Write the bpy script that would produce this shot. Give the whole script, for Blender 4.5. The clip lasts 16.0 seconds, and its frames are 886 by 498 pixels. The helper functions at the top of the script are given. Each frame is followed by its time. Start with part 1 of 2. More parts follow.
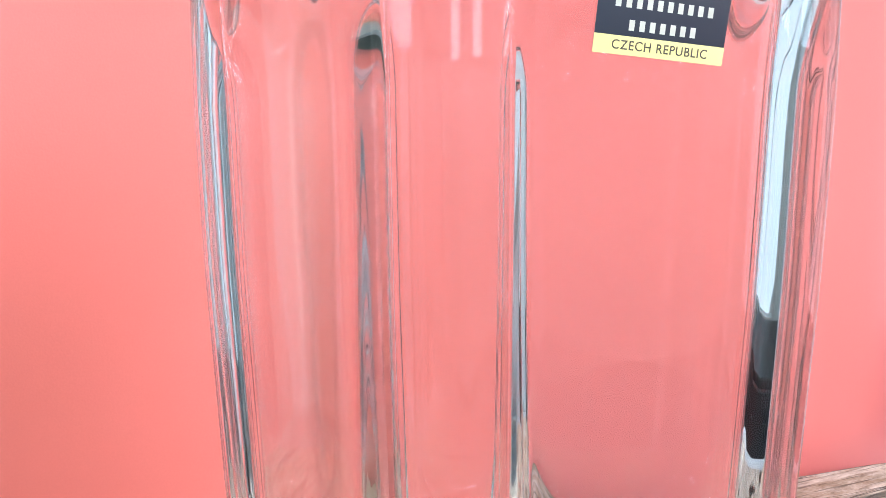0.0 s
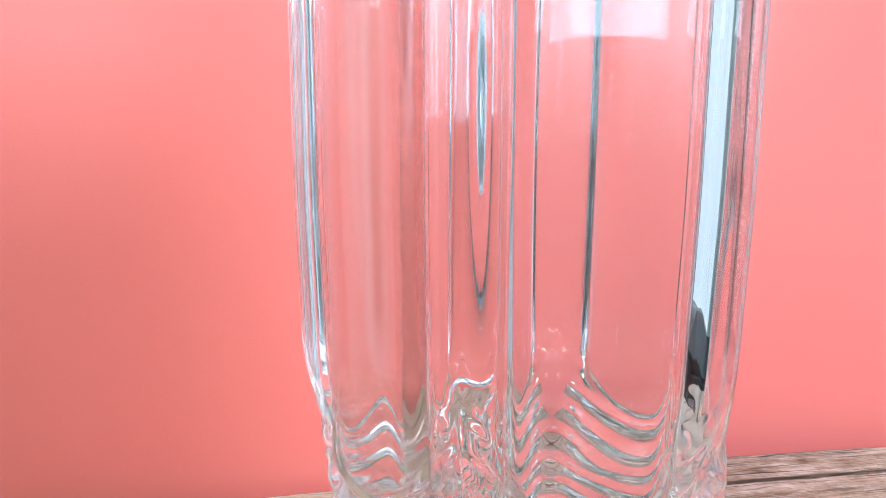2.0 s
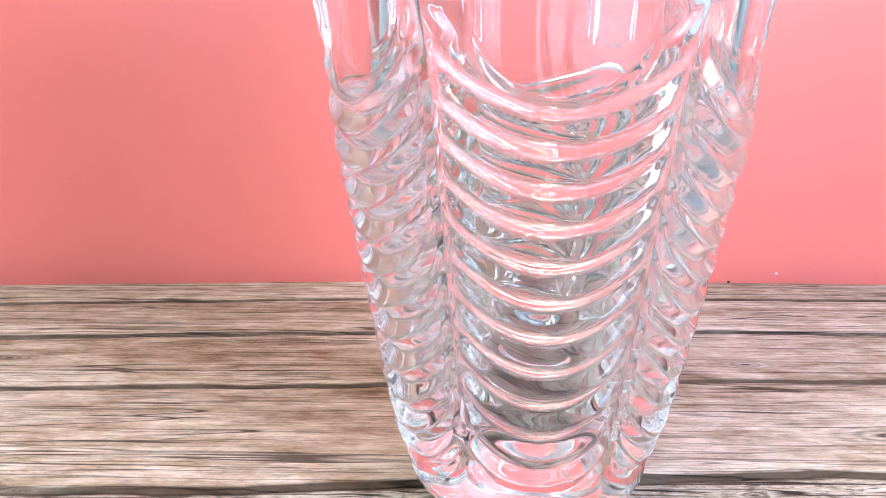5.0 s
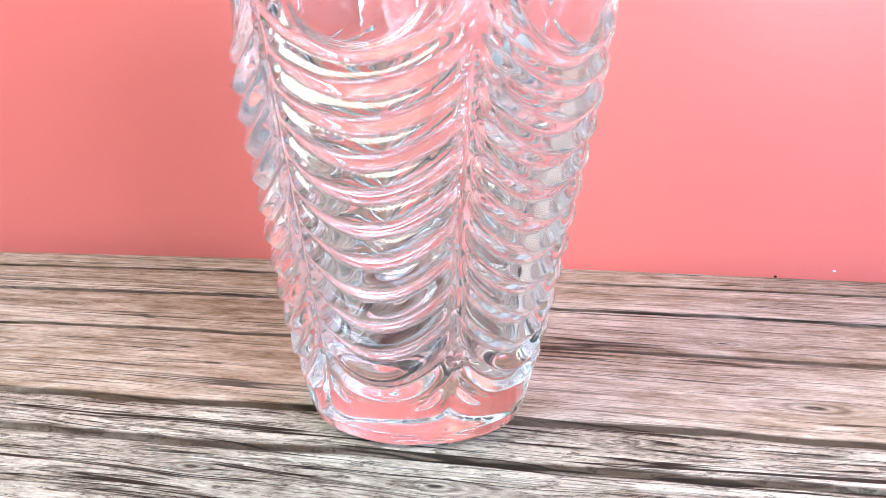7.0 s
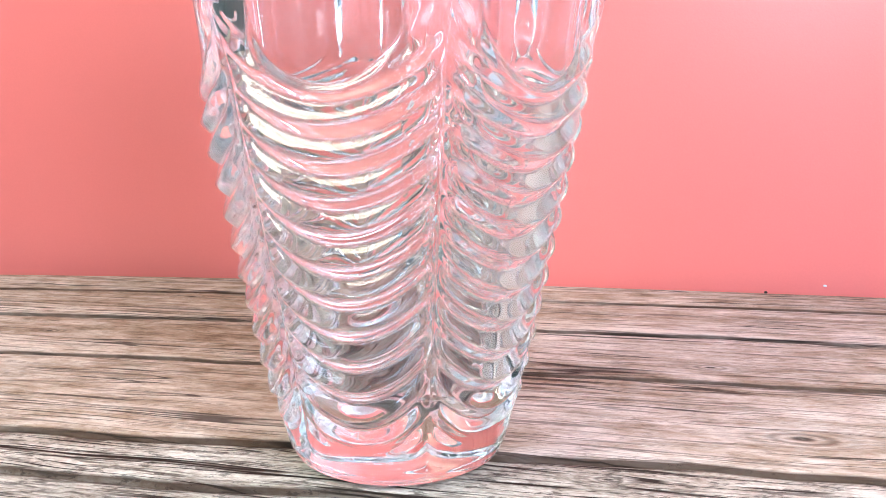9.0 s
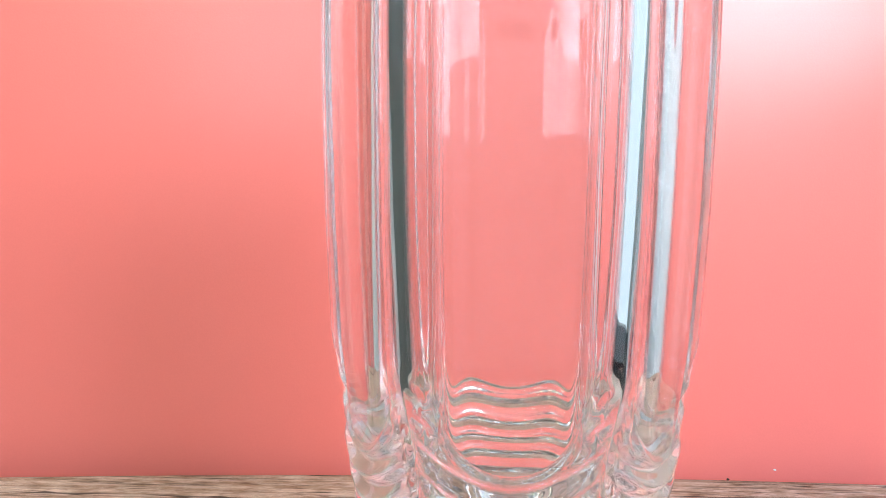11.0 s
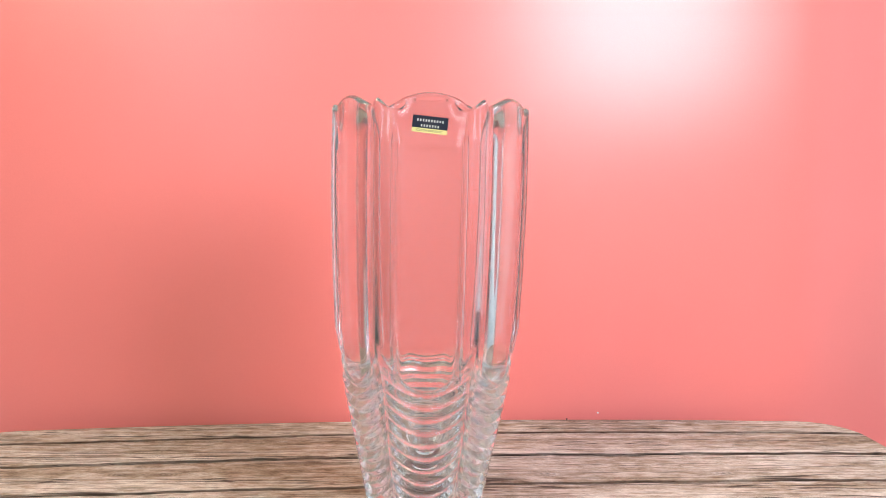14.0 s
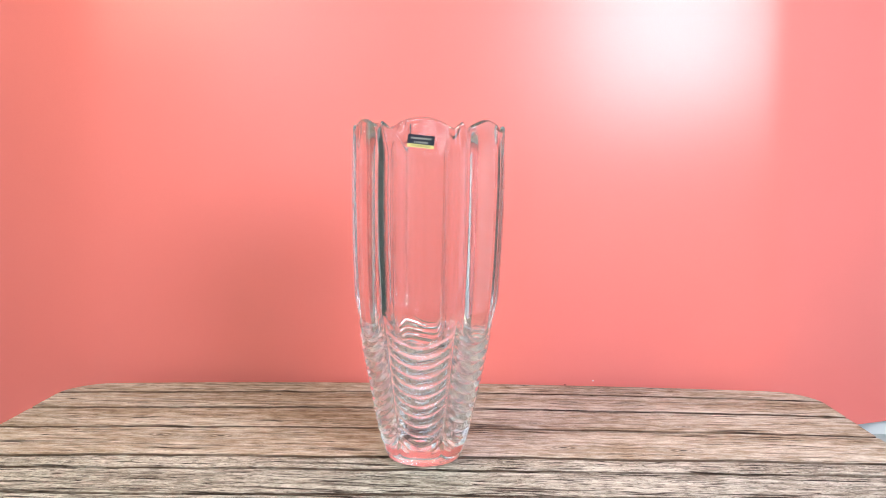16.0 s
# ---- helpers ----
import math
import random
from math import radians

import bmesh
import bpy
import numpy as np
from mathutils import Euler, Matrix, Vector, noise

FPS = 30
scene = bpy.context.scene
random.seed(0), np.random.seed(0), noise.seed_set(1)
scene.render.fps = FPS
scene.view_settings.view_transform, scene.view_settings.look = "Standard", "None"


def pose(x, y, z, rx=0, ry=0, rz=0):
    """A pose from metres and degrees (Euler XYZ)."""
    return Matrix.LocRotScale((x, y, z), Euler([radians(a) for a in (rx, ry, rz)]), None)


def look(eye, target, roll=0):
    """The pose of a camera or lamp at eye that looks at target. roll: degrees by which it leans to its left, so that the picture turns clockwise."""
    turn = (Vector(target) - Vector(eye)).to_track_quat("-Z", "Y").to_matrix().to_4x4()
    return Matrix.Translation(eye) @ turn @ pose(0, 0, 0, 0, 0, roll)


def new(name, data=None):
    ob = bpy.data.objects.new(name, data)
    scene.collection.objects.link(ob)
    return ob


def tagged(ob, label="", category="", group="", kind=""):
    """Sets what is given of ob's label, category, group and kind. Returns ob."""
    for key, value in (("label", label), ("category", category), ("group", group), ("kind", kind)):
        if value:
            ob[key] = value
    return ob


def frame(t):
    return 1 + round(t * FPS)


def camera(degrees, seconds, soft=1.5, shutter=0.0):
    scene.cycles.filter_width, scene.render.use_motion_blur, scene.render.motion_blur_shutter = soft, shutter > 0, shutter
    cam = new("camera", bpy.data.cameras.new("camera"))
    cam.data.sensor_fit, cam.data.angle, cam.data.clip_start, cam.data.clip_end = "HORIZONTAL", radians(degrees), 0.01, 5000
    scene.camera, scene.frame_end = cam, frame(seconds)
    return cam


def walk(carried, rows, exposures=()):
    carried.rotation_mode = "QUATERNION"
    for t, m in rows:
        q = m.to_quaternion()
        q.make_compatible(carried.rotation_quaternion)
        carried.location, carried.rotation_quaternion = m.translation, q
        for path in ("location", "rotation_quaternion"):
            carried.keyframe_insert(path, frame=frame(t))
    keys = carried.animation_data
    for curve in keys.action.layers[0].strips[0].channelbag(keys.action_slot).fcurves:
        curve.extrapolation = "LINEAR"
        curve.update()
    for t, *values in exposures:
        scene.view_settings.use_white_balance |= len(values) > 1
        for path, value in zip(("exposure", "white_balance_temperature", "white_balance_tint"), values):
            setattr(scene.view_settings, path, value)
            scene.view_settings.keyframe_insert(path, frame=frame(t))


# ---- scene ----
cam = camera(57.54, 16.0, soft=0.9)
PATH = [
    (0, (-0.074, -0.1691, 0.2755), (0.2408, 0.7599, 0.0811), -0.42),
    (0.5, (-0.0758, -0.1853, 0.2673), (0.233, 0.7519, 0.1049), -0.95),
    (1, (-0.0792, -0.199, 0.2247), (0.2103, 0.7521, 0.1168), -0.63),
    (1.5, (-0.0755, -0.2039, 0.209), (0.1919, 0.7555, 0.1191), -0.27),
    (2, (-0.0776, -0.2218, 0.1988), (0.1493, 0.7466, 0.0956), 0.71),
    (2.5, (-0.0717, -0.2448, 0.1803), (0.097, 0.734, 0.0643), 0.62),
    (3, (-0.0617, -0.2487, 0.1537), (0.0916, 0.7307, 0.0222), 0.87),
    (3.5, (-0.0516, -0.2337, 0.1374), (0.0707, 0.7449, -0.0281), 0.89),
    (4, (-0.0424, -0.2182, 0.128), (0.0496, 0.7577, -0.0697), 0.83),
    (6.5, (0.0208, -0.2575, 0.1049), (-0.1094, 0.7177, -0.0737), 0.71),
    (7, (0.0594, -0.2518, 0.1), (-0.1373, 0.7137, -0.0711), 0.36),
    (7.5, (0.0868, -0.2389, 0.1046), (-0.1611, 0.7152, -0.0637), 0.14),
    (8, (0.0979, -0.2389, 0.1061), (-0.1689, 0.7097, -0.0642), -0.23),
    (10.5, (-0.0066, -0.2717, 0.1525), (-0.0541, 0.7188, 0.0234), 0.13),
    (11, (-0.0133, -0.2841, 0.2011), (-0.0535, 0.7117, 0.1189), 0.64),
    (11.5, (-0.0449, -0.2946, 0.2729), (-0.0003, 0.6998, 0.1774), 0.99),
    (12, (-0.072, -0.3123, 0.2894), (0.0538, 0.6782, 0.2332), 0.93),
    (12.5, (-0.0627, -0.3698, 0.2969), (0.0993, 0.6114, 0.1914), 1.50),
    (13, (-0.0532, -0.4505, 0.2712), (0.0789, 0.5366, 0.1804), 2.07),
    (13.5, (-0.0455, -0.504, 0.2585), (0.0482, 0.4874, 0.1676), 1.59),
    (14, (-0.0264, -0.5622, 0.2532), (0.0384, 0.4317, 0.164), 1.09),
    (14.5, (-0.0133, -0.608, 0.2572), (0.0208, 0.387, 0.1638), 0.84),
    (15, (0.008, -0.6528, 0.262), (0.0156, 0.3425, 0.1652), 0.74),
    (15.5, (0.0255, -0.7007, 0.2623), (0.0122, 0.2944, 0.1639), 0.82),
    (16, (0.0324, -0.7221, 0.2598), (0.0078, 0.2732, 0.1657), 0.93),
]
walk(cam, [(t, look(eye, target, roll)) for t, eye, target, roll in PATH], [(0, 0.07, 6090, 11), (1, -0.06, 6090, 11), (3.2, 0.04, 5960, 11), (4.2, 0.18, 5760, 11), (8, 0.18, 5760, 11), (10.5, 0.11, 6200, 11), (11.2, -0.06, 6400, 11), (12, -0.34, 6460, 10), (13, -0.17, 6440, 10), (16, -0.08, 6460, 10)])

# ---- world and lights ----
world = bpy.data.worlds.new("room_air")
scene.world = world
world.use_nodes = True
world.node_tree.nodes["Background"].inputs[0].default_value = (0.85, 0.92, 1.0, 1)
world.node_tree.nodes["Background"].inputs[1].default_value = 0.3

# light runs a long way round inside thick crystal
scene.cycles.max_bounces, scene.cycles.transmission_bounces, scene.cycles.glossy_bounces = 40, 40, 24


def area(name, m, sx, sy, power, colour=(1, 1, 1)):
    data = bpy.data.lights.new(name, "AREA")
    data.shape, data.size, data.size_y, data.energy, data.color = "RECTANGLE", sx, sy, power, colour
    ob = new(name, data)
    ob.matrix_world = m
    return ob


# two studio lamps in front of the table, and daylight from the window of the room behind the camera
area("key_lamp", look((0.54, -0.60, 0.61), (0.0, 0.15, 0.15)), 0.38, 0.38, 11.2, (0.94, 0.91, 1.0))
area("second_lamp", look((-0.62, -0.66, 0.92), (0.0, 0.10, 0.10)), 0.44, 0.44, 9.8, (1.0, 0.91, 0.64))
# added fill from overhead, no known fixture: brightens the vase rows and table
area("ceiling_panel", pose(0.2, -0.9, 1.68), 1.2, 1.0, 5.0, (0.76, 0.91, 1.0))
for x in (-0.62, 0.80):
    area("window_daylight", look((x, -2.27, 0.98), (x, 0.0, 0.98)), 0.60, 1.0, 9.5, (0.58, 0.84, 1.0))
area("window_daylight", look((2.07, -0.475, 0.365), (0.0, -0.475, 0.365)), 1.0, 1.40, 3.6, (0.68, 0.87, 1.0))


# ---- materials ----
def mat(name, colour, rough=0.5):
    m = bpy.data.materials.new(name)
    m.use_nodes = True
    b = m.node_tree.nodes["Principled BSDF"]
    b.inputs["Base Color"].default_value, b.inputs["Roughness"].default_value = (*colour, 1), rough
    return m


class Nodes:
    """Short hand for building a node tree."""

    def __init__(self, material):
        self.tree = material.node_tree
        self.bsdf = self.tree.nodes["Principled BSDF"]

    def put(self, socket, value):
        if isinstance(value, bpy.types.NodeSocket):
            self.tree.links.new(value, socket)
        else:
            socket.default_value = value

    def node(self, kind, *values, **settings):
        n = self.tree.nodes.new(kind)
        for key, value in settings.items():
            setattr(n, key, value)
        for socket, value in zip(n.inputs, values):
            if value is not None:
                self.put(socket, value)
        return n

    def math(self, operation, a, b=0.0, clamp=False):
        return self.node("ShaderNodeMath", a, b, operation=operation, use_clamp=clamp).outputs[0]

    def vec(self, operation, a, b=(0, 0, 0)):
        return self.node("ShaderNodeVectorMath", a, b, operation=operation).outputs[0]

    def noise(self, where, scale, detail=4.0, rough=0.55, distortion=0.0):
        n = self.node("ShaderNodeTexNoise")
        for key, value in (("Vector", where), ("Scale", scale), ("Detail", detail), ("Roughness", rough), ("Distortion", distortion)):
            self.put(n.inputs[key], value)
        return n.outputs[0]

    def ramp(self, factor, *stops):
        n = self.node("ShaderNodeValToRGB", factor)
        e = n.color_ramp.elements
        while len(e) < len(stops):
            e.new(0.5)
        for k, (at, colour) in enumerate(stops):
            e[k].position = at
            e[k].color = (*colour, 1) if len(colour) == 3 else colour
        return n.outputs[0]

    def mix(self, factor, a, b, blend="MIX"):
        n = self.node("ShaderNodeMix", data_type="RGBA", blend_type=blend)
        self.put(n.inputs[0], factor), self.put(n.inputs[6], a), self.put(n.inputs[7], b)
        return n.outputs[2]

    def bump(self, height, strength, distance):
        n = self.node("ShaderNodeBump")
        self.put(n.inputs["Height"], height)
        n.inputs["Strength"].default_value, n.inputs["Distance"].default_value = strength, distance
        self.put(self.bsdf.inputs["Normal"], n.outputs[0])


def coral_card():
    m = mat("coral_card", (0.82, 0.20, 0.16), 0.3)
    k = Nodes(m)
    co = k.node("ShaderNodeTexCoord").outputs["Object"]
    cloud = k.noise(co, 3.0, 3)
    grain = k.noise(co, 900.0, 2)
    tone = k.math("ADD", k.math("MULTIPLY", cloud, 0.7), k.math("MULTIPLY", grain, 0.3))
    k.put(k.bsdf.inputs["Base Color"], k.ramp(tone, (0.3, (0.79, 0.197, 0.173)), (0.7, (0.85, 0.217, 0.193))))
    k.put(k.bsdf.inputs["Roughness"], k.math("ADD", 0.262, k.math("MULTIPLY", cloud, 0.05)))
    k.bump(k.math("ADD", grain, k.math("MULTIPLY", k.noise(co, 5.0, 2), 6.0)), 0.12, 0.0006)
    return m


# the printed grain repeats mirrored along x: a mirror line and the width of a repeat; knots: x from the mirror line, y, radius
MIRROR, REPEAT = -0.231, 0.420
KNOTS = [(0.030, 0.0415, 0.008), (0.363, 0.031, 0.008), (0.178, -0.0557, 0.005), (0.248, -0.053, 0.005), (0.3425, 0.106, 0.005), (0.019, 0.108, 0.004), (0.299, -0.0117, 0.003)]


def weathered_wood():
    m = mat("weathered_wood", (0.3, 0.22, 0.17), 0.55)
    k = Nodes(m)
    co = k.node("ShaderNodeTexCoord").outputs["Object"]
    luck = k.node("ShaderNodeObjectInfo").outputs["Random"]
    xyz = k.node("ShaderNodeSeparateXYZ", co).outputs
    co = k.node("ShaderNodeCombineXYZ", k.math("PINGPONG", k.math("SUBTRACT", xyz[0], MIRROR), REPEAT), xyz[1], xyz[2]).outputs[0]
    # the grain runs along x, waves a little, and bends round the knots
    wave = k.math("MULTIPLY", k.math("SUBTRACT", k.noise(k.vec("MULTIPLY", co, (5, 14, 1)), 1.0, 3), 0.5), 0.013)
    shift = k.math("ADD", wave, k.math("MULTIPLY", luck, 3.1))
    eye = None
    xyz = k.node("ShaderNodeSeparateXYZ", co).outputs
    for x, y, r in KNOTS:
        dx, dy = k.math("SUBTRACT", xyz[0], x), k.math("SUBTRACT", xyz[1], y)
        d = k.math("SQRT", k.math("ADD", k.math("POWER", k.math("MULTIPLY", dx, 0.45 / r), 2.0), k.math("POWER", k.math("MULTIPLY", dy, 1.0 / r), 2.0)))
        near = k.math("POWER", 2.718, k.math("MULTIPLY", d, -1.3))
        shift = k.math("ADD", shift, k.math("MULTIPLY", near, k.math("MULTIPLY", k.math("SIGN", dy), -r * 0.8)))
        ring = k.math("MULTIPLY", near, k.math("ADD", 0.65, k.math("MULTIPLY", k.math("SINE", k.math("MULTIPLY", d, 14.0)), 0.5)))
        eye = ring if eye is None else k.math("MAXIMUM", eye, ring)
    move = k.node("ShaderNodeCombineXYZ", k.math("MULTIPLY", luck, 5.0), shift, 0.0).outputs[0]
    p = k.vec("ADD", co, move)
    old = k.node("ShaderNodeAttribute", attribute_name="weather").outputs["Fac"]
    broad = k.noise(k.vec("MULTIPLY", p, (3.5, 24, 1)), 1.0, 5, 0.6)
    grain = k.noise(k.vec("MULTIPLY", p, (16, 120, 1)), 1.0, 6, 0.72, 0.3)
    fibre = k.noise(k.vec("MULTIPLY", p, (260, 800, 1)), 1.0, 3, 0.7)
    blot = k.noise(k.vec("MULTIPLY", p, (45, 110, 1)), 1.0, 6, 0.68)
    tone = k.math("ADD", k.math("ADD", k.math("MULTIPLY", broad, 0.34), k.math("MULTIPLY", grain, 0.26)), k.math("ADD", k.math("MULTIPLY", fibre, k.math("ADD", 0.12, k.math("MULTIPLY", old, 0.22))), k.math("ADD", k.math("MULTIPLY", old, -0.11), k.math("MULTIPLY", blot, 0.38))))
    tone = k.math("ADD", tone, k.math("MULTIPLY", k.math("SUBTRACT", luck, 0.5), 0.02))
    tone = k.math("ADD", tone, k.math("MULTIPLY", old, -0.004))
    base = k.ramp(tone, (0.43, (0.15, 0.092, 0.052)), (0.50, (0.375, 0.275, 0.18)), (0.56, (0.53, 0.44, 0.34)), (0.63, (0.74, 0.67, 0.57)))
    worn = k.mix(1.0, base, (0.33, 0.335, 0.30, 1), "COLOR")
    base = k.mix(k.math("ADD", k.math("MULTIPLY", old, 0.52), k.math("MULTIPLY", luck, 0.15)), base, worn)

    def ridge(stretch, width, low, high):
        """Long thin lines, present in patches only."""
        line = k.math("ABSOLUTE", k.math("SUBTRACT", k.noise(k.vec("MULTIPLY", p, (*stretch, 1)), 1.0, 2, 0.45), 0.5))
        line = k.ramp(line, (0.0, (1, 1, 1)), (width * 0.4, (1, 1, 1)), (width, (0, 0, 0)))
        there = k.ramp(k.noise(k.vec("MULTIPLY", k.vec("ADD", p, (4, 2, 0)), (stretch[0] * 2.0, stretch[1] * 0.6, 1)), 1.0, 2), (low, (0, 0, 0)), (high, (1, 1, 1)))
        return k.math("MULTIPLY", line, there)

    crack = k.math("MULTIPLY", ridge((1.8, 44), 0.0055, 0.46, 0.50), k.math("SUBTRACT", 1.0, k.math("MULTIPLY", old, 0.55)))
    crack = k.math("MAXIMUM", crack, k.math("MULTIPLY", ridge((3.0, 95), 0.011, 0.42, 0.47), k.math("ADD", 0.85, k.math("MULTIPLY", old, 0.15))))
    crack = k.math("MAXIMUM", crack, k.math("MULTIPLY", ridge((6.0, 170), 0.022, 0.43, 0.48), k.math("ADD", 0.55, k.math("MULTIPLY", old, 0.42))))
    crack = k.math("MAXIMUM", crack, k.math("MULTIPLY", ridge((18.0, 300), 0.045, 0.47, 0.52), k.math("ADD", 0.25, k.math("MULTIPLY", old, 0.40))))
    pits = k.ramp(k.noise(k.vec("MULTIPLY", p, (110, 330, 1)), 1.0, 4, 0.7), (0.55, (0, 0, 0)), (0.61, (1, 1, 1)))
    crack = k.math("MAXIMUM", crack, k.math("MULTIPLY", pits, k.math("ADD", 0.26, k.math("MULTIPLY", old, 0.42))))
    crack = k.math("MAXIMUM", crack, k.math("MULTIPLY", eye, 0.9), True)
    # darker brown along the joints, varied by noise
    rim = k.node("ShaderNodeAttribute", attribute_name="joint").outputs["Fac"]
    joint_brown = k.math("MULTIPLY", k.math("POWER", rim, 1.25), k.ramp(k.noise(k.vec("MULTIPLY", p, (8, 60, 1)), 1.0, 4), (0.35, (0.65, 0.65, 0.65)), (0.55, (1, 1, 1))))
    base = k.mix(k.math("MULTIPLY", joint_brown, 0.93), base, (0.050, 0.025, 0.012, 1))
    k.put(k.bsdf.inputs["Base Color"], k.mix(crack, base, (0.018, 0.012, 0.008, 1)))
    k.put(k.bsdf.inputs["Roughness"], k.math("ADD", 0.62, k.math("MULTIPLY", grain, 0.25)))
    k.bsdf.inputs["Specular IOR Level"].default_value = 0.18
    k.bump(k.math("SUBTRACT", k.math("ADD", grain, k.math("MULTIPLY", fibre, 0.4)), k.math("MULTIPLY", crack, 1.6)), 0.5, 0.0012)
    return m


def crystal():
    m = bpy.data.materials.new("clear_crystal")
    m.use_nodes = True
    m.node_tree.nodes.remove(m.node_tree.nodes["Principled BSDF"])
    gl = m.node_tree.nodes.new("ShaderNodeBsdfGlass")
    gl.inputs["Color"].default_value = (0.966, 0.974, 0.976, 1)
    gl.inputs["Roughness"].default_value, gl.inputs["IOR"].default_value = 0.0, 1.54
    m.node_tree.links.new(gl.outputs[0], m.node_tree.nodes["Material Output"].inputs["Surface"])
    return m


def plaster(name, colour):
    m = mat(name, colour, 0.8)
    k = Nodes(m)
    co = k.node("ShaderNodeTexCoord").outputs["Object"]
    n = k.noise(co, 6.0, 5)
    k.put(k.bsdf.inputs["Base Color"], k.ramp(n, (0.3, tuple(c * 0.94 for c in colour)), (0.7, colour)))
    k.bump(k.noise(co, 160.0, 4), 0.2, 0.001)
    return m


CORAL, WOOD, GLASS = coral_card(), weathered_wood(), crystal()
WHITE = plaster("white_plaster", (0.78, 0.80, 0.80))
PALE = plaster("white_table_paint", (0.38, 0.44, 0.46))
FLOOR = plaster("grey_floor", (0.30, 0.32, 0.34))
CEIL = plaster("grey_ceiling_paint", (0.42, 0.45, 0.49))
OLIVE = plaster("grey_green_plaster", (0.15, 0.165, 0.14))
EDGE = mat("dark_wood_edge", (0.025, 0.017, 0.012), 0.9)
METAL = mat("black_steel", (0.03, 0.03, 0.035), 0.4)
DARK = mat("black_lacquer", (0.012, 0.012, 0.016), 0.5)
FOIL = mat("black_foil", (0.008, 0.010, 0.022), 0.28)
GOLD = mat("pale_gold_foil", (0.74, 0.66, 0.26), 0.38)
GOLD.node_tree.nodes["Principled BSDF"].inputs["Metallic"].default_value = 0.4
SILVER = mat("pale_print", (0.50, 0.50, 0.44), 0.4)
INK = mat("dark_print", (0.05, 0.04, 0.02), 0.5)


# ---- helpers for meshes ----
def part(name, bm, material, parent, label=""):
    me = bpy.data.meshes.new(name)
    bm.to_mesh(me)
    bm.free()
    me.materials.append(material)
    ob = new(name, me)
    ob.parent = parent
    return tagged(ob, label) if label else ob


def solid(name, verts, faces, material, parent, smooth=False):
    me = bpy.data.meshes.new(name)
    me.from_pydata(verts, [], faces)
    me.materials.append(material)
    if smooth:
        me.shade_smooth()
    ob = new(name, me)
    ob.parent = parent
    return ob


def box(x0, x1, y0, y1, z0, z1, bevel=0.0):
    bm = bmesh.new()
    bmesh.ops.create_cube(bm, size=1)
    for v in bm.verts:
        v.co = Vector(((x0 + x1) / 2 + v.co.x * (x1 - x0), (y0 + y1) / 2 + v.co.y * (y1 - y0), (z0 + z1) / 2 + v.co.z * (z1 - z0)))
    if bevel:
        bmesh.ops.bevel(bm, geom=bm.edges[:], offset=bevel, segments=2, affect="EDGES", profile=0.5)
    return bm


# ---- the room ----
FLOOR_Z, BASE = -0.74, -0.078
tagged(part("floor", box(-1.7, 2.1, -2.3, 0.45, FLOOR_Z - 0.1, FLOOR_Z), FLOOR, None), "plain grey floor of the room", "floor", kind="structure")
tagged(part("wall_north", box(-1.7, 2.1, 0.35, 0.45, FLOOR_Z, 1.7), WHITE, None), "white plaster wall behind the coral card", "wall", kind="structure")
tagged(part("wall_south", box(-1.7, 2.1, -2.4, -2.3, FLOOR_Z, 1.7), WHITE, None), "plain white plaster wall", "wall", kind="structure")
tagged(part("wall_east", box(2.1, 2.2, -2.4, 0.45, FLOOR_Z, 1.7), WHITE, None), "plain white plaster wall", "wall", kind="structure")
tagged(part("wall_west", box(-1.8, -1.7, -2.4, 0.45, FLOOR_Z, 1.7), OLIVE, None), "grey-green plaster wall", "wall", kind="structure")
tagged(part("ceiling", box(-1.8, 2.2, -2.4, 0.45, 1.7, 1.8), CEIL, None), "plain light grey ceiling", "ceiling", kind="structure")


def build_window(number, x):
    """A plain framed window in the wall behind the camera; the daylight comes through it."""
    frame_parts = new("window_%d" % number)
    for x0, x1, z0, z1 in ((x - 0.34, x - 0.30, 0.44, 1.52), (x + 0.30, x + 0.34, 0.44, 1.52), (x - 0.30, x + 0.30, 1.48, 1.52), (x - 0.30, x + 0.30, 0.44, 0.48)):
        part("window_frame", box(x0, x1, -2.30, -2.25, z0, z1, 0.003), WHITE, frame_parts)
    return tagged(frame_parts, "white framed window letting in daylight", "window", kind="structure")


build_window(1, -0.62)
build_window(2, 0.80)


def build_side_window():
    """A window in the east wall, over the dark sideboard."""
    frame_parts = new("window_3")
    for y0, y1, z0, z1 in ((-1.05, -1.0, -0.38, 1.12), (0.05, 0.10, -0.38, 1.12), (-1.0, 0.05, -0.38, -0.34), (-1.0, 0.05, 1.07, 1.12), (-0.49, -0.46, -0.34, 1.07)):
        part("window_frame", box(2.05, 2.10, y0, y1, z0, z1, 0.003), WHITE, frame_parts)
    return tagged(frame_parts, "white wooden window frame in the white wall", "window", kind="structure")


build_side_window()


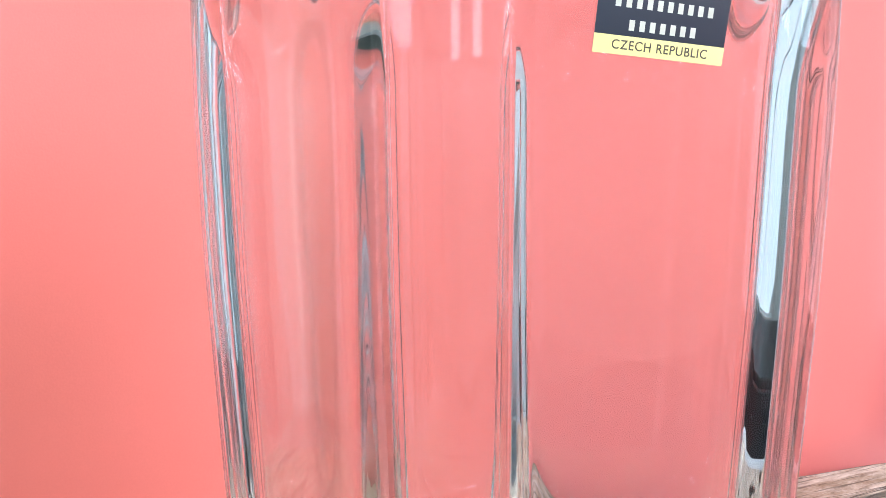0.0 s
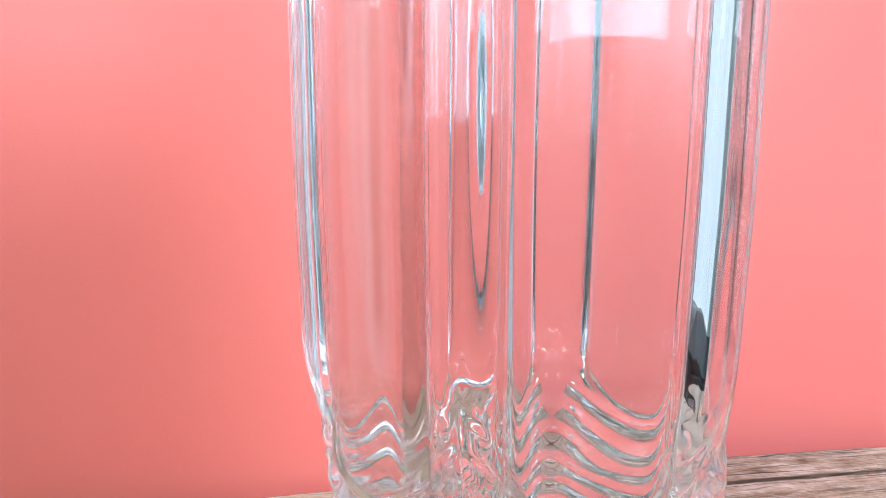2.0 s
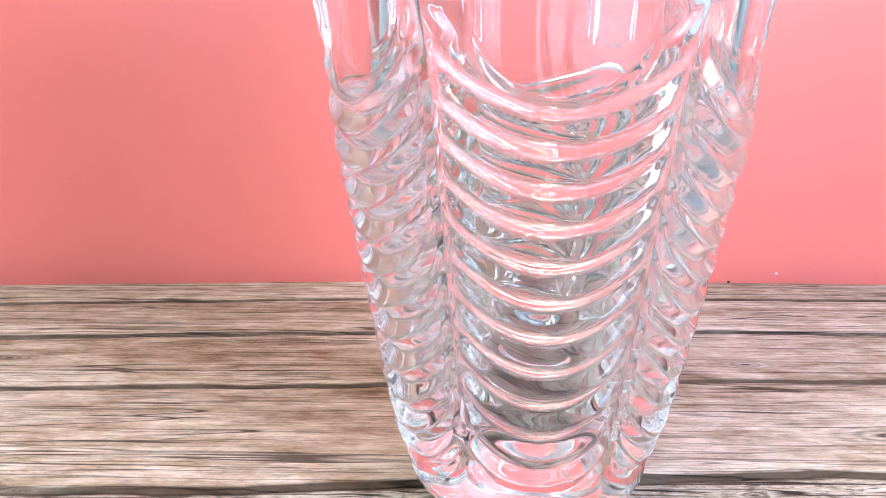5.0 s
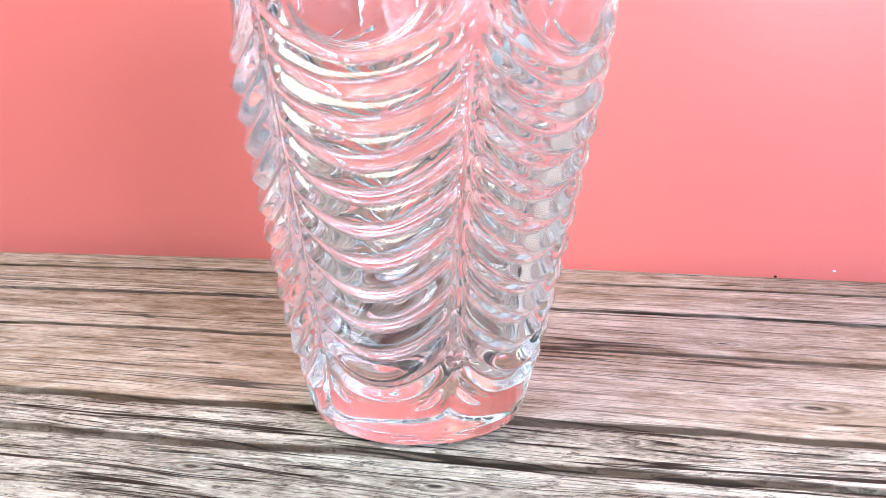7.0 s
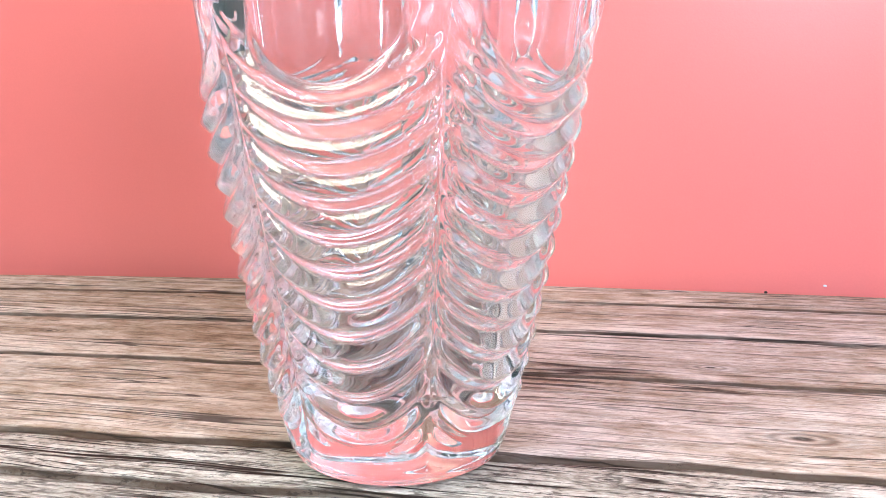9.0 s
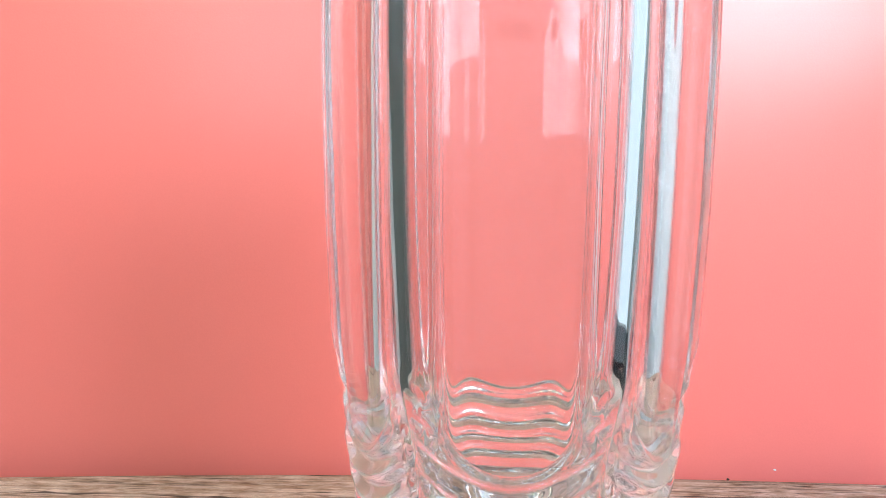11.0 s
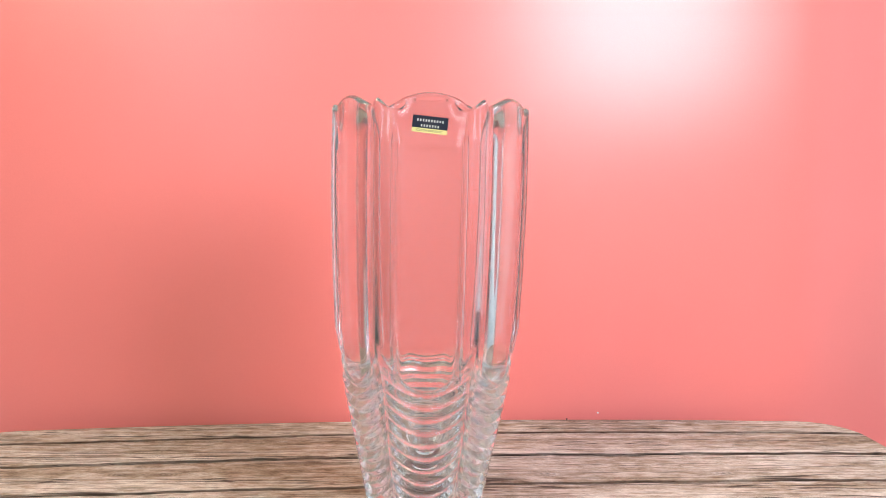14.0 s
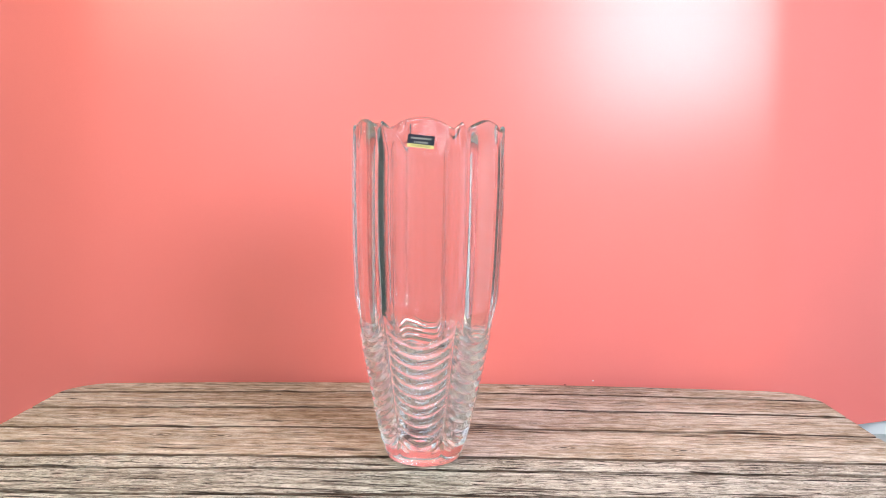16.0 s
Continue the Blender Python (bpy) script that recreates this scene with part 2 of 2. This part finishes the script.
def backdrop_card():
    """A large sheet of glossy coral card that stands on the table, with its two ends bent slightly back."""
    n, x0, x1, z0, z1, thick = 160, -0.64, 0.62, BASE + 0.0005, 0.82, 0.0012
    verts, faces = [], []
    for i in range(n + 1):
        x = x0 + (x1 - x0) * i / n
        y = 0.2720 + 0.0008 * math.sin(x * 9.0) + 0.030 * x
        y += 0.010 * (0.20 * math.log1p(math.exp((-0.428 - x) / 0.010)) + 0.30 * math.log1p(math.exp((x - 0.428) / 0.010)))
        for yy in (y, y + thick):
            verts += [(x, yy, z0 + 0.030 * max(0.0, x)), (x, yy, z1)]
    for i in range(n):
        a, b = 4 * i, 4 * i + 4
        faces += [(a, b, b + 1, a + 1), (a + 2, a + 3, b + 3, b + 2), (a, a + 2, b + 2, b), (a + 1, b + 1, b + 3, a + 3)]
    faces += [(0, 1, 3, 2), (4 * n, 4 * n + 2, 4 * n + 3, 4 * n + 1)]
    card = solid("backdrop", verts, faces, CORAL, None, True)
    card.data.set_sharp_from_angle(angle=radians(40))
    return tagged(card, "glossy coral pink card standing behind the table", "backdrop", kind="structure")


backdrop_card()

# ---- the table and the board on it ----
LEFT, RIGHT, FRONT, CORNER = -0.431, 0.456, -0.36, 0.045


def back_edge(x):
    """The far edge of the table top, gently bowed, with rounded corners."""
    y = 0.2608 + 0.0399 * x - 0.1165 * x * x
    d = max(0.0, CORNER - (x - LEFT), CORNER - (RIGHT - x))
    return y - (CORNER - math.sqrt(max(0.0, CORNER**2 - d * d)))


def joint(b, x):
    return b + 0.0399 * x - 0.1165 * x * x * min(1.0, max(0.0, (b + 0.1) / 0.36))


def stations():
    xs = [LEFT + CORNER * (1 - math.cos(math.pi / 2 * i / 8)) for i in range(8)]
    xs += [LEFT + CORNER + (RIGHT - LEFT - 2 * CORNER) * i / 180 for i in range(181)]
    return xs + [RIGHT - CORNER * (1 - math.cos(math.pi / 2 * i / 8)) for i in range(7, -1, -1)]


def build_table():
    """A plain white table, a little larger than the board that lies on it."""
    x0, x1, y0, y1 = -0.66, 0.64, -0.46, 0.345
    table = new("table")
    part("tabletop", box(x0, x1, y0, y1, BASE - 0.03, BASE, 0.003), PALE, table)
    for x in (x0 + 0.05, x1 - 0.05):
        for y in (y0 + 0.05, y1 - 0.05):
            part("leg", box(x - 0.02, x + 0.02, y - 0.02, y + 0.02, FLOOR_Z, BASE - 0.03, 0.003), METAL, table)
    return tagged(table, "plain white table under the plank board", "table")


def build_board():
    """The body of the plank board; its planks are laid on at the end."""
    board = new("wooden_board")
    xs = stations()
    n = len(xs)
    verts, faces = [], []
    for z in (BASE, -0.004):
        verts += [(x, back_edge(x), z) for x in xs] + [(x, FRONT, z) for x in xs]
    for i in range(n - 1):
        faces += [(i, i + 1, n + i + 1, n + i), (2 * n + i, 3 * n + i, 3 * n + i + 1, 2 * n + i + 1)]
        faces += [(i, 2 * n + i, 2 * n + i + 1, i + 1), (n + i, n + i + 1, 3 * n + i + 1, 3 * n + i)]
    faces += [(0, n, 3 * n, 2 * n), (n - 1, 3 * n - 1, 4 * n - 1, 2 * n - 1)]
    core = solid("core", verts, faces, EDGE, board)
    tagged(core, "dark edge of the wooden board")
    return tagged(board, "weathered grey-brown plank board with rounded corners", "board")


build_table()
board = build_board()

# ---- the vase ----
HEIGHT, LOBE_TURN = 0.3045, -2.7
PROFILE = [(0.0, 0.0307), (0.002, 0.0340), (0.006, 0.0361), (0.012, 0.0378), (0.03, 0.0427), (0.07, 0.0510), (0.11, 0.0590), (0.145, 0.0637), (0.19, 0.0660), (0.24, 0.0673), (0.31, 0.0673)]
FINE_Z = np.linspace(0, 0.31, 311)
FINE_R = np.interp(FINE_Z, *zip(*PROFILE))
KERNEL = np.exp(-np.linspace(-2, 2, 25) ** 2)
SMOOTH = np.convolve(np.pad(FINE_R, 12, mode="reflect", reflect_type="odd"), KERNEL / KERNEL.sum(), mode="valid")
FINE_R = np.where(FINE_Z > 0.02, SMOOTH, FINE_R + (SMOOTH - FINE_R) * np.clip((FINE_Z - 0.008) / 0.012, 0, 1))
ROW, ROW_TOP, SAG, BEAD, FLAT = 0.0091, 0.1112, 0.0105, 0.0032, 0.97
PANEL, VALLEY, PLEAT = 21.0, 0.0042, 0.0052


BORE_Z, BORE_WALL = (0.0, 0.03, 0.08, 0.13, 0.20, 0.305), (0.0110, 0.0108, 0.0102, 0.0096, 0.0095, 0.0095)


def ease(x):
    x = np.clip(x, 0, 1)
    return x * x * (3 - 2 * x)


def panel_angle(theta):
    """Degrees from the middle of the nearest of six panels, 0 to 30."""
    return np.abs((np.degrees(theta) + 30) % 60 - 30)


def flatten(a, z, low=0.10, rise=0.03):
    """How far the panels are flattened, as a share of the radius."""
    flat = FLAT * (0.15 * ease((z - 0.03) / 0.06) + 0.85 * ease((z - low) / rise))
    return 1 - flat * (1 - math.cos(radians(PANEL)) / np.cos(np.radians(np.minimum(a, PANEL))))


def outer(theta, z):
    a = panel_angle(theta)
    r = np.interp(z, FINE_Z, FINE_R)
    # upper part: six smooth pillowed panels with a rounded pleat between them
    r = r * flatten(a, z)
    upper = np.where(a < PANEL, -VALLEY * (a / PANEL) ** 6, -VALLEY + PLEAT * (1 - ((30 - a) / (30 - PANEL)) ** 2)) - 0.0004
    # each panel holds a slightly sunken window with a rounded foot
    arc, half = np.radians(a) * 0.063, 0.0246
    sink = np.clip((0.1375 - z) / 0.0245, 0, None)
    inside = half * (1 - np.sqrt((arc / half) ** 2 + sink**2))
    upper = upper - (0.0012 * ease(inside / 0.0020) - 0.0006) * ease((0.298 - z) / 0.03)
    # lower part: hanging rows of cut scales
    u = (ROW_TOP + SAG * (a / 27) ** 2 - z) / ROW
    v = u % 1.0
    t = np.where(v < 0.6, v / 0.6, (1 - v) / 0.4)
    bead = 0.5 * t + 0.5 * np.sin(np.pi / 2 * t)
    level = 1 - ease((a - 24.5) / 4.5)
    end = ease((z - 0.0135) / 0.006)
    lower = -0.0006 - 0.0028 * (a / 30) ** 5 * ease(z / 0.03) + BEAD * (bead - 0.72) * level * end
    arch = ROW_TOP + 0.0015 + 0.024 * (1 - np.sqrt(np.clip(1 - (np.minimum(a, 25.5) / 26) ** 2, 0, 1)))
    low = ease((arch - z) / (0.005 + 0.030 * ease((a - 19) / 7)) + 0.5)
    return r + upper * (1 - low) + lower * low


def rim_height(theta):
    a = panel_angle(theta)
    return np.where(a < 24.5, HEIGHT - 0.009 * (a / 24.5) ** 2, HEIGHT - 0.0035 - 0.0055 * ((30 - a) / 5.5) ** 1.25)


def inner(theta, z):
    """The bore: at the rim a thin even wall that follows the pleats, further down a thicker one with softer pleats."""
    a = panel_angle(theta)
    bore = np.interp(z, FINE_Z, FINE_R) * flatten(a, z, 0.055, 0.08) - np.interp(z, BORE_Z, BORE_WALL)
    bore = bore + 0.0024 * np.exp(-(((30 - a) / 7.0) ** 2)) * ease((z - 0.062) / 0.075)
    return bore + (outer(theta, z) - 0.0046 - bore) * (1 - ease((0.3035 - z) / 0.030))


def build_vase():
    vase = new("vase")
    n, m, mi = 720, 420, 150
    th = np.linspace(0, 2 * math.pi, n, endpoint=False)
    top = rim_height(th)
    rings = []
    # underside: a shallow hollow inside a standing ring
    for r, z in ((0.0, 0.0030), (0.010, 0.0029), (0.019, 0.0022), (0.024, 0.0010), (0.0265, 0.0002), (0.0285, 0.0)):
        rings.append((np.full(n, r), np.full(n, z)))
    lift = 0.0024
    for j in range(m + 1):
        z = (top - lift) * (j / m) ** 1.0
        rings.append((outer(th, z), z))
    r_out, r_in = outer(th, top - lift), inner(th, top - lift)
    for j in range(1, 8):
        c = math.pi * j / 8
        rings.append(((r_out + r_in) / 2 + (r_out - r_in) / 2 * math.cos(c), top - lift + lift * math.sin(c)))
    floor_z, turn = 0.021, 0.012
    for j in range(mi + 1):
        z = (top - lift) + (floor_z + turn - top + lift) * j / mi
        rings.append((inner(th, z), z))
    r_low = inner(th, np.full(n, floor_z + turn))
    for j in range(1, 9):
        c = math.pi / 2 * j / 8
        rings.append((r_low - turn * (1 - math.cos(c)), np.full(n, floor_z + turn * (1 - math.sin(c)))))
    rings.append((r_low * 0.35, np.full(n, floor_z - 0.0008)))
    rings.append((np.zeros(n), np.full(n, floor_z - 0.001)))
    verts = np.concatenate([np.stack([r * np.sin(th), -r * np.cos(th), z], -1) for r, z in rings[1:-1]])
    count = len(rings) - 2
    i = np.arange(n)
    k = (i + 1) % n
    faces = [np.stack([j * n + i, j * n + k, (j + 1) * n + k, (j + 1) * n + i], -1) for j in range(count - 1)]
    faces = np.concatenate(faces).tolist()
    verts = verts.tolist() + [(0, 0, 0.0030), (0, 0, floor_z - 0.001)]
    low, high = len(verts) - 2, len(verts) - 1
    faces += [(low, b, a) for a, b in zip(i.tolist(), k.tolist())]
    faces += [(high, (count - 1) * n + a, (count - 1) * n + b) for a, b in zip(i.tolist(), k.tolist())]
    solid("body", verts, faces, GLASS, vase, True)
    return tagged(vase, "tall clear cut-crystal vase with scalloped rim and hanging rows", "vase")


vase = build_vase()
vase.matrix_basis = pose(0, 0, 0.0004, 0, 0, LOBE_TURN)

# ---- the maker's sticker on the front panel: drawn flat in u, v and bent round the glass ----
STICK = dict(az=-0.25, z=0.2844, tilt=-5.4, w=0.0219, h=0.0103)


def bend(u, v, out):
    """A place on the sticker: u and v in metres from its middle, out in metres over the glass."""
    c, s = math.cos(radians(STICK["tilt"])), math.sin(radians(STICK["tilt"]))
    u, v = u * c - v * s, u * s + v * c
    z = STICK["z"] + v
    a = radians(STICK["az"]) + u / 0.0632
    r = float(outer(a, z))
    return ((r + out) * math.sin(a), -(r + out) * math.cos(a), z)


def patch(name, u0, u1, v0, v1, out, thick, material, parent, label=""):
    n = 14
    verts, faces = [], []
    for o in (out, out + thick):
        for v in (v0, v1):
            verts += [bend(u0 + (u1 - u0) * i / n, v, o) for i in range(n + 1)]
    q = n + 1
    for i in range(n):
        faces += [(2 * q + i, 2 * q + i + 1, 3 * q + i + 1, 3 * q + i), (i, q + i, q + i + 1, i + 1)]
        faces += [(i, i + 1, 2 * q + i + 1, 2 * q + i), (q + i, 3 * q + i, 3 * q + i + 1, q + i + 1)]
    faces += [(0, 2 * q, 3 * q, q), (n, q + n, 3 * q + n, 2 * q + n)]
    ob = solid(name, verts, faces, material, parent)
    return tagged(ob, label) if label else ob


def print_text(name, text, size, u, v, out, material, parent, label):
    curve = bpy.data.curves.new(name, "FONT")
    curve.body, curve.size, curve.align_x, curve.align_y = text, size, "CENTER", "CENTER"
    curve.space_character = 1.1
    curve.offset = 0.00002
    tmp = new(name + "_flat", curve)
    bpy.context.view_layer.update()
    me = bpy.data.meshes.new_from_object(tmp.evaluated_get(bpy.context.evaluated_depsgraph_get()))
    bpy.data.objects.remove(tmp)
    for w in me.vertices:
        w.co = bend(u + w.co.x, v + w.co.y, out)
    me.materials.append(material)
    ob = new(name, me)
    ob.parent = parent
    return tagged(ob, label)


def build_sticker():
    w, h = STICK["w"] / 2, STICK["h"] / 2
    sticker = patch("sticker", -w, w, -h, h, 0.0003, 0.00012, FOIL, vase, "black foil sticker with pale print and a gold band")
    patch("gold_band", -w, w, -h, -h + 0.0027, 0.00044, 0.00004, GOLD, sticker, "pale gold foil band")
    # the maker's name as two plain lines
    for count, v in ((10, 0.0015), (7, -0.0017)):
        for i in range(count):
            u = (i - (count - 1) / 2) * 0.00172
            patch("name_bar", u - 0.00044, u + 0.00044, v + 0.0001, v + 0.0016, 0.00044, 0.00004, SILVER, sticker)
    print_text("lettering", "CZECH REPUBLIC", 0.0019, 0.0, -h + 0.00135, 0.00054, INK, sticker, "small dark capitals")


build_sticker()

# ---- dark furniture beside the table, seen only through the glass ----
def build_sideboard():
    side = new("sideboard")
    part("carcass", box(1.40, 1.80, -0.7, 0.30, FLOOR_Z + 0.05, -0.275, 0.006), DARK, side)
    for y0 in (-0.69, -0.36, -0.03):
        door = part("door", box(1.378, 1.398, y0, y0 + 0.32, FLOOR_Z + 0.07, -0.295, 0.003), DARK, side)
        part("handle", box(1.365, 1.377, y0 + 0.13, y0 + 0.18, -0.36, -0.35, 0.002), METAL, door)
    for y in (-0.65, 0.25):
        for x in (1.44, 1.76):
            part("foot", box(x - 0.02, x + 0.02, y - 0.02, y + 0.02, FLOOR_Z, FLOOR_Z + 0.05, 0.003), METAL, side)
    return tagged(side, "low black lacquered sideboard beside the table", "sideboard")


build_sideboard()

# ---- two tiny flecks at the foot of the card ----
def fleck(name, x, y, z, size, material, label):
    bm = bmesh.new()
    bmesh.ops.create_icosphere(bm, subdivisions=2, radius=size)
    for v in bm.verts:
        v.co = Vector((v.co.x * 1.3, v.co.y * 0.6, v.co.z)) * (1 + 0.35 * noise.noise(v.co * 700)) + Vector((x, y, z))
    return tagged(part(name, bm, material, None), label, "fleck")


fleck("paper_fleck", 0.199, 0.2775, 0.0024, 0.0008, WHITE, "tiny white paper fleck stuck to the coral card")
fleck("wood_splinter", 0.162, 0.2625, 0.0002, 0.0008, EDGE, "tiny dark splinter on the edge of the table")

# ---- planks of the table top ----
def build_planks():
    joints = [0.30, 0.215, 0.151, 0.081, -0.004, -0.036, -0.092, -0.150, -0.205, -0.262, -0.315, FRONT]
    xs = stations()
    rnd = random.Random(7)
    for k in range(len(joints) - 1):
        hi, lo = joints[k], joints[k + 1]
        drop = rnd.uniform(0.0, 0.0004)
        verts, faces = [], []
        for x in xs:
            fold = abs((x - MIRROR + REPEAT) % (2 * REPEAT) - REPEAT)
            wig = lambda b: 0.0034 * noise.noise(Vector((fold * 11, b * 40, 0))) + 0.0014 * noise.noise(Vector((fold * 50, b * 40, 3))) + 0.0005 * noise.noise(Vector((fold * 190, b * 40, 5)))
            gap = 0.0009 + 0.0007 * noise.noise(Vector((fold * 26, hi * 40, 9)))
            top = min(back_edge(x), joint(hi, x) + wig(hi) if k else 1.0)
            low = min(back_edge(x) - 0.0008, joint(lo, x) + wig(lo) if k < len(joints) - 2 else FRONT)
            low, top = low + gap, max(top - gap, low + gap + 0.0002)
            e, g = min(0.0012, (top - low) * 0.2), min(0.0030, (top - low) * 0.4)
            verts += [(x, low, -0.004), (x, low, -0.0016 - drop), (x, low + e, -0.0003 - drop), (x, low + g, -drop), (x, top - g, -drop), (x, top - e, -0.0003 - drop), (x, top, -0.0016 - drop), (x, top, -0.004)]
        for i in range(len(xs) - 1):
            a, b = 8 * i, 8 * i + 8
            faces += [(a + j, b + j, b + j + 1, a + j + 1) for j in range(7)]
        last = 8 * (len(xs) - 1)
        faces += [tuple(range(7, -1, -1)), tuple(range(last, last + 8))]
        plank = solid("plank", verts, faces, WOOD, board)
        # joint: 1 on the edge points, where the wood colour turns dark brown
        worn = plank.data.attributes.new("joint", "FLOAT", "POINT")
        worn.data.foreach_set("value", [1.0, 1.0, 1.0, 0.0, 0.0, 1.0, 1.0, 1.0] * len(xs))
        age = plank.data.attributes.new("weather", "FLOAT", "POINT")
        age.data.foreach_set("value", [0.0 if hi > 0 else 1.0] * len(verts))


build_planks()
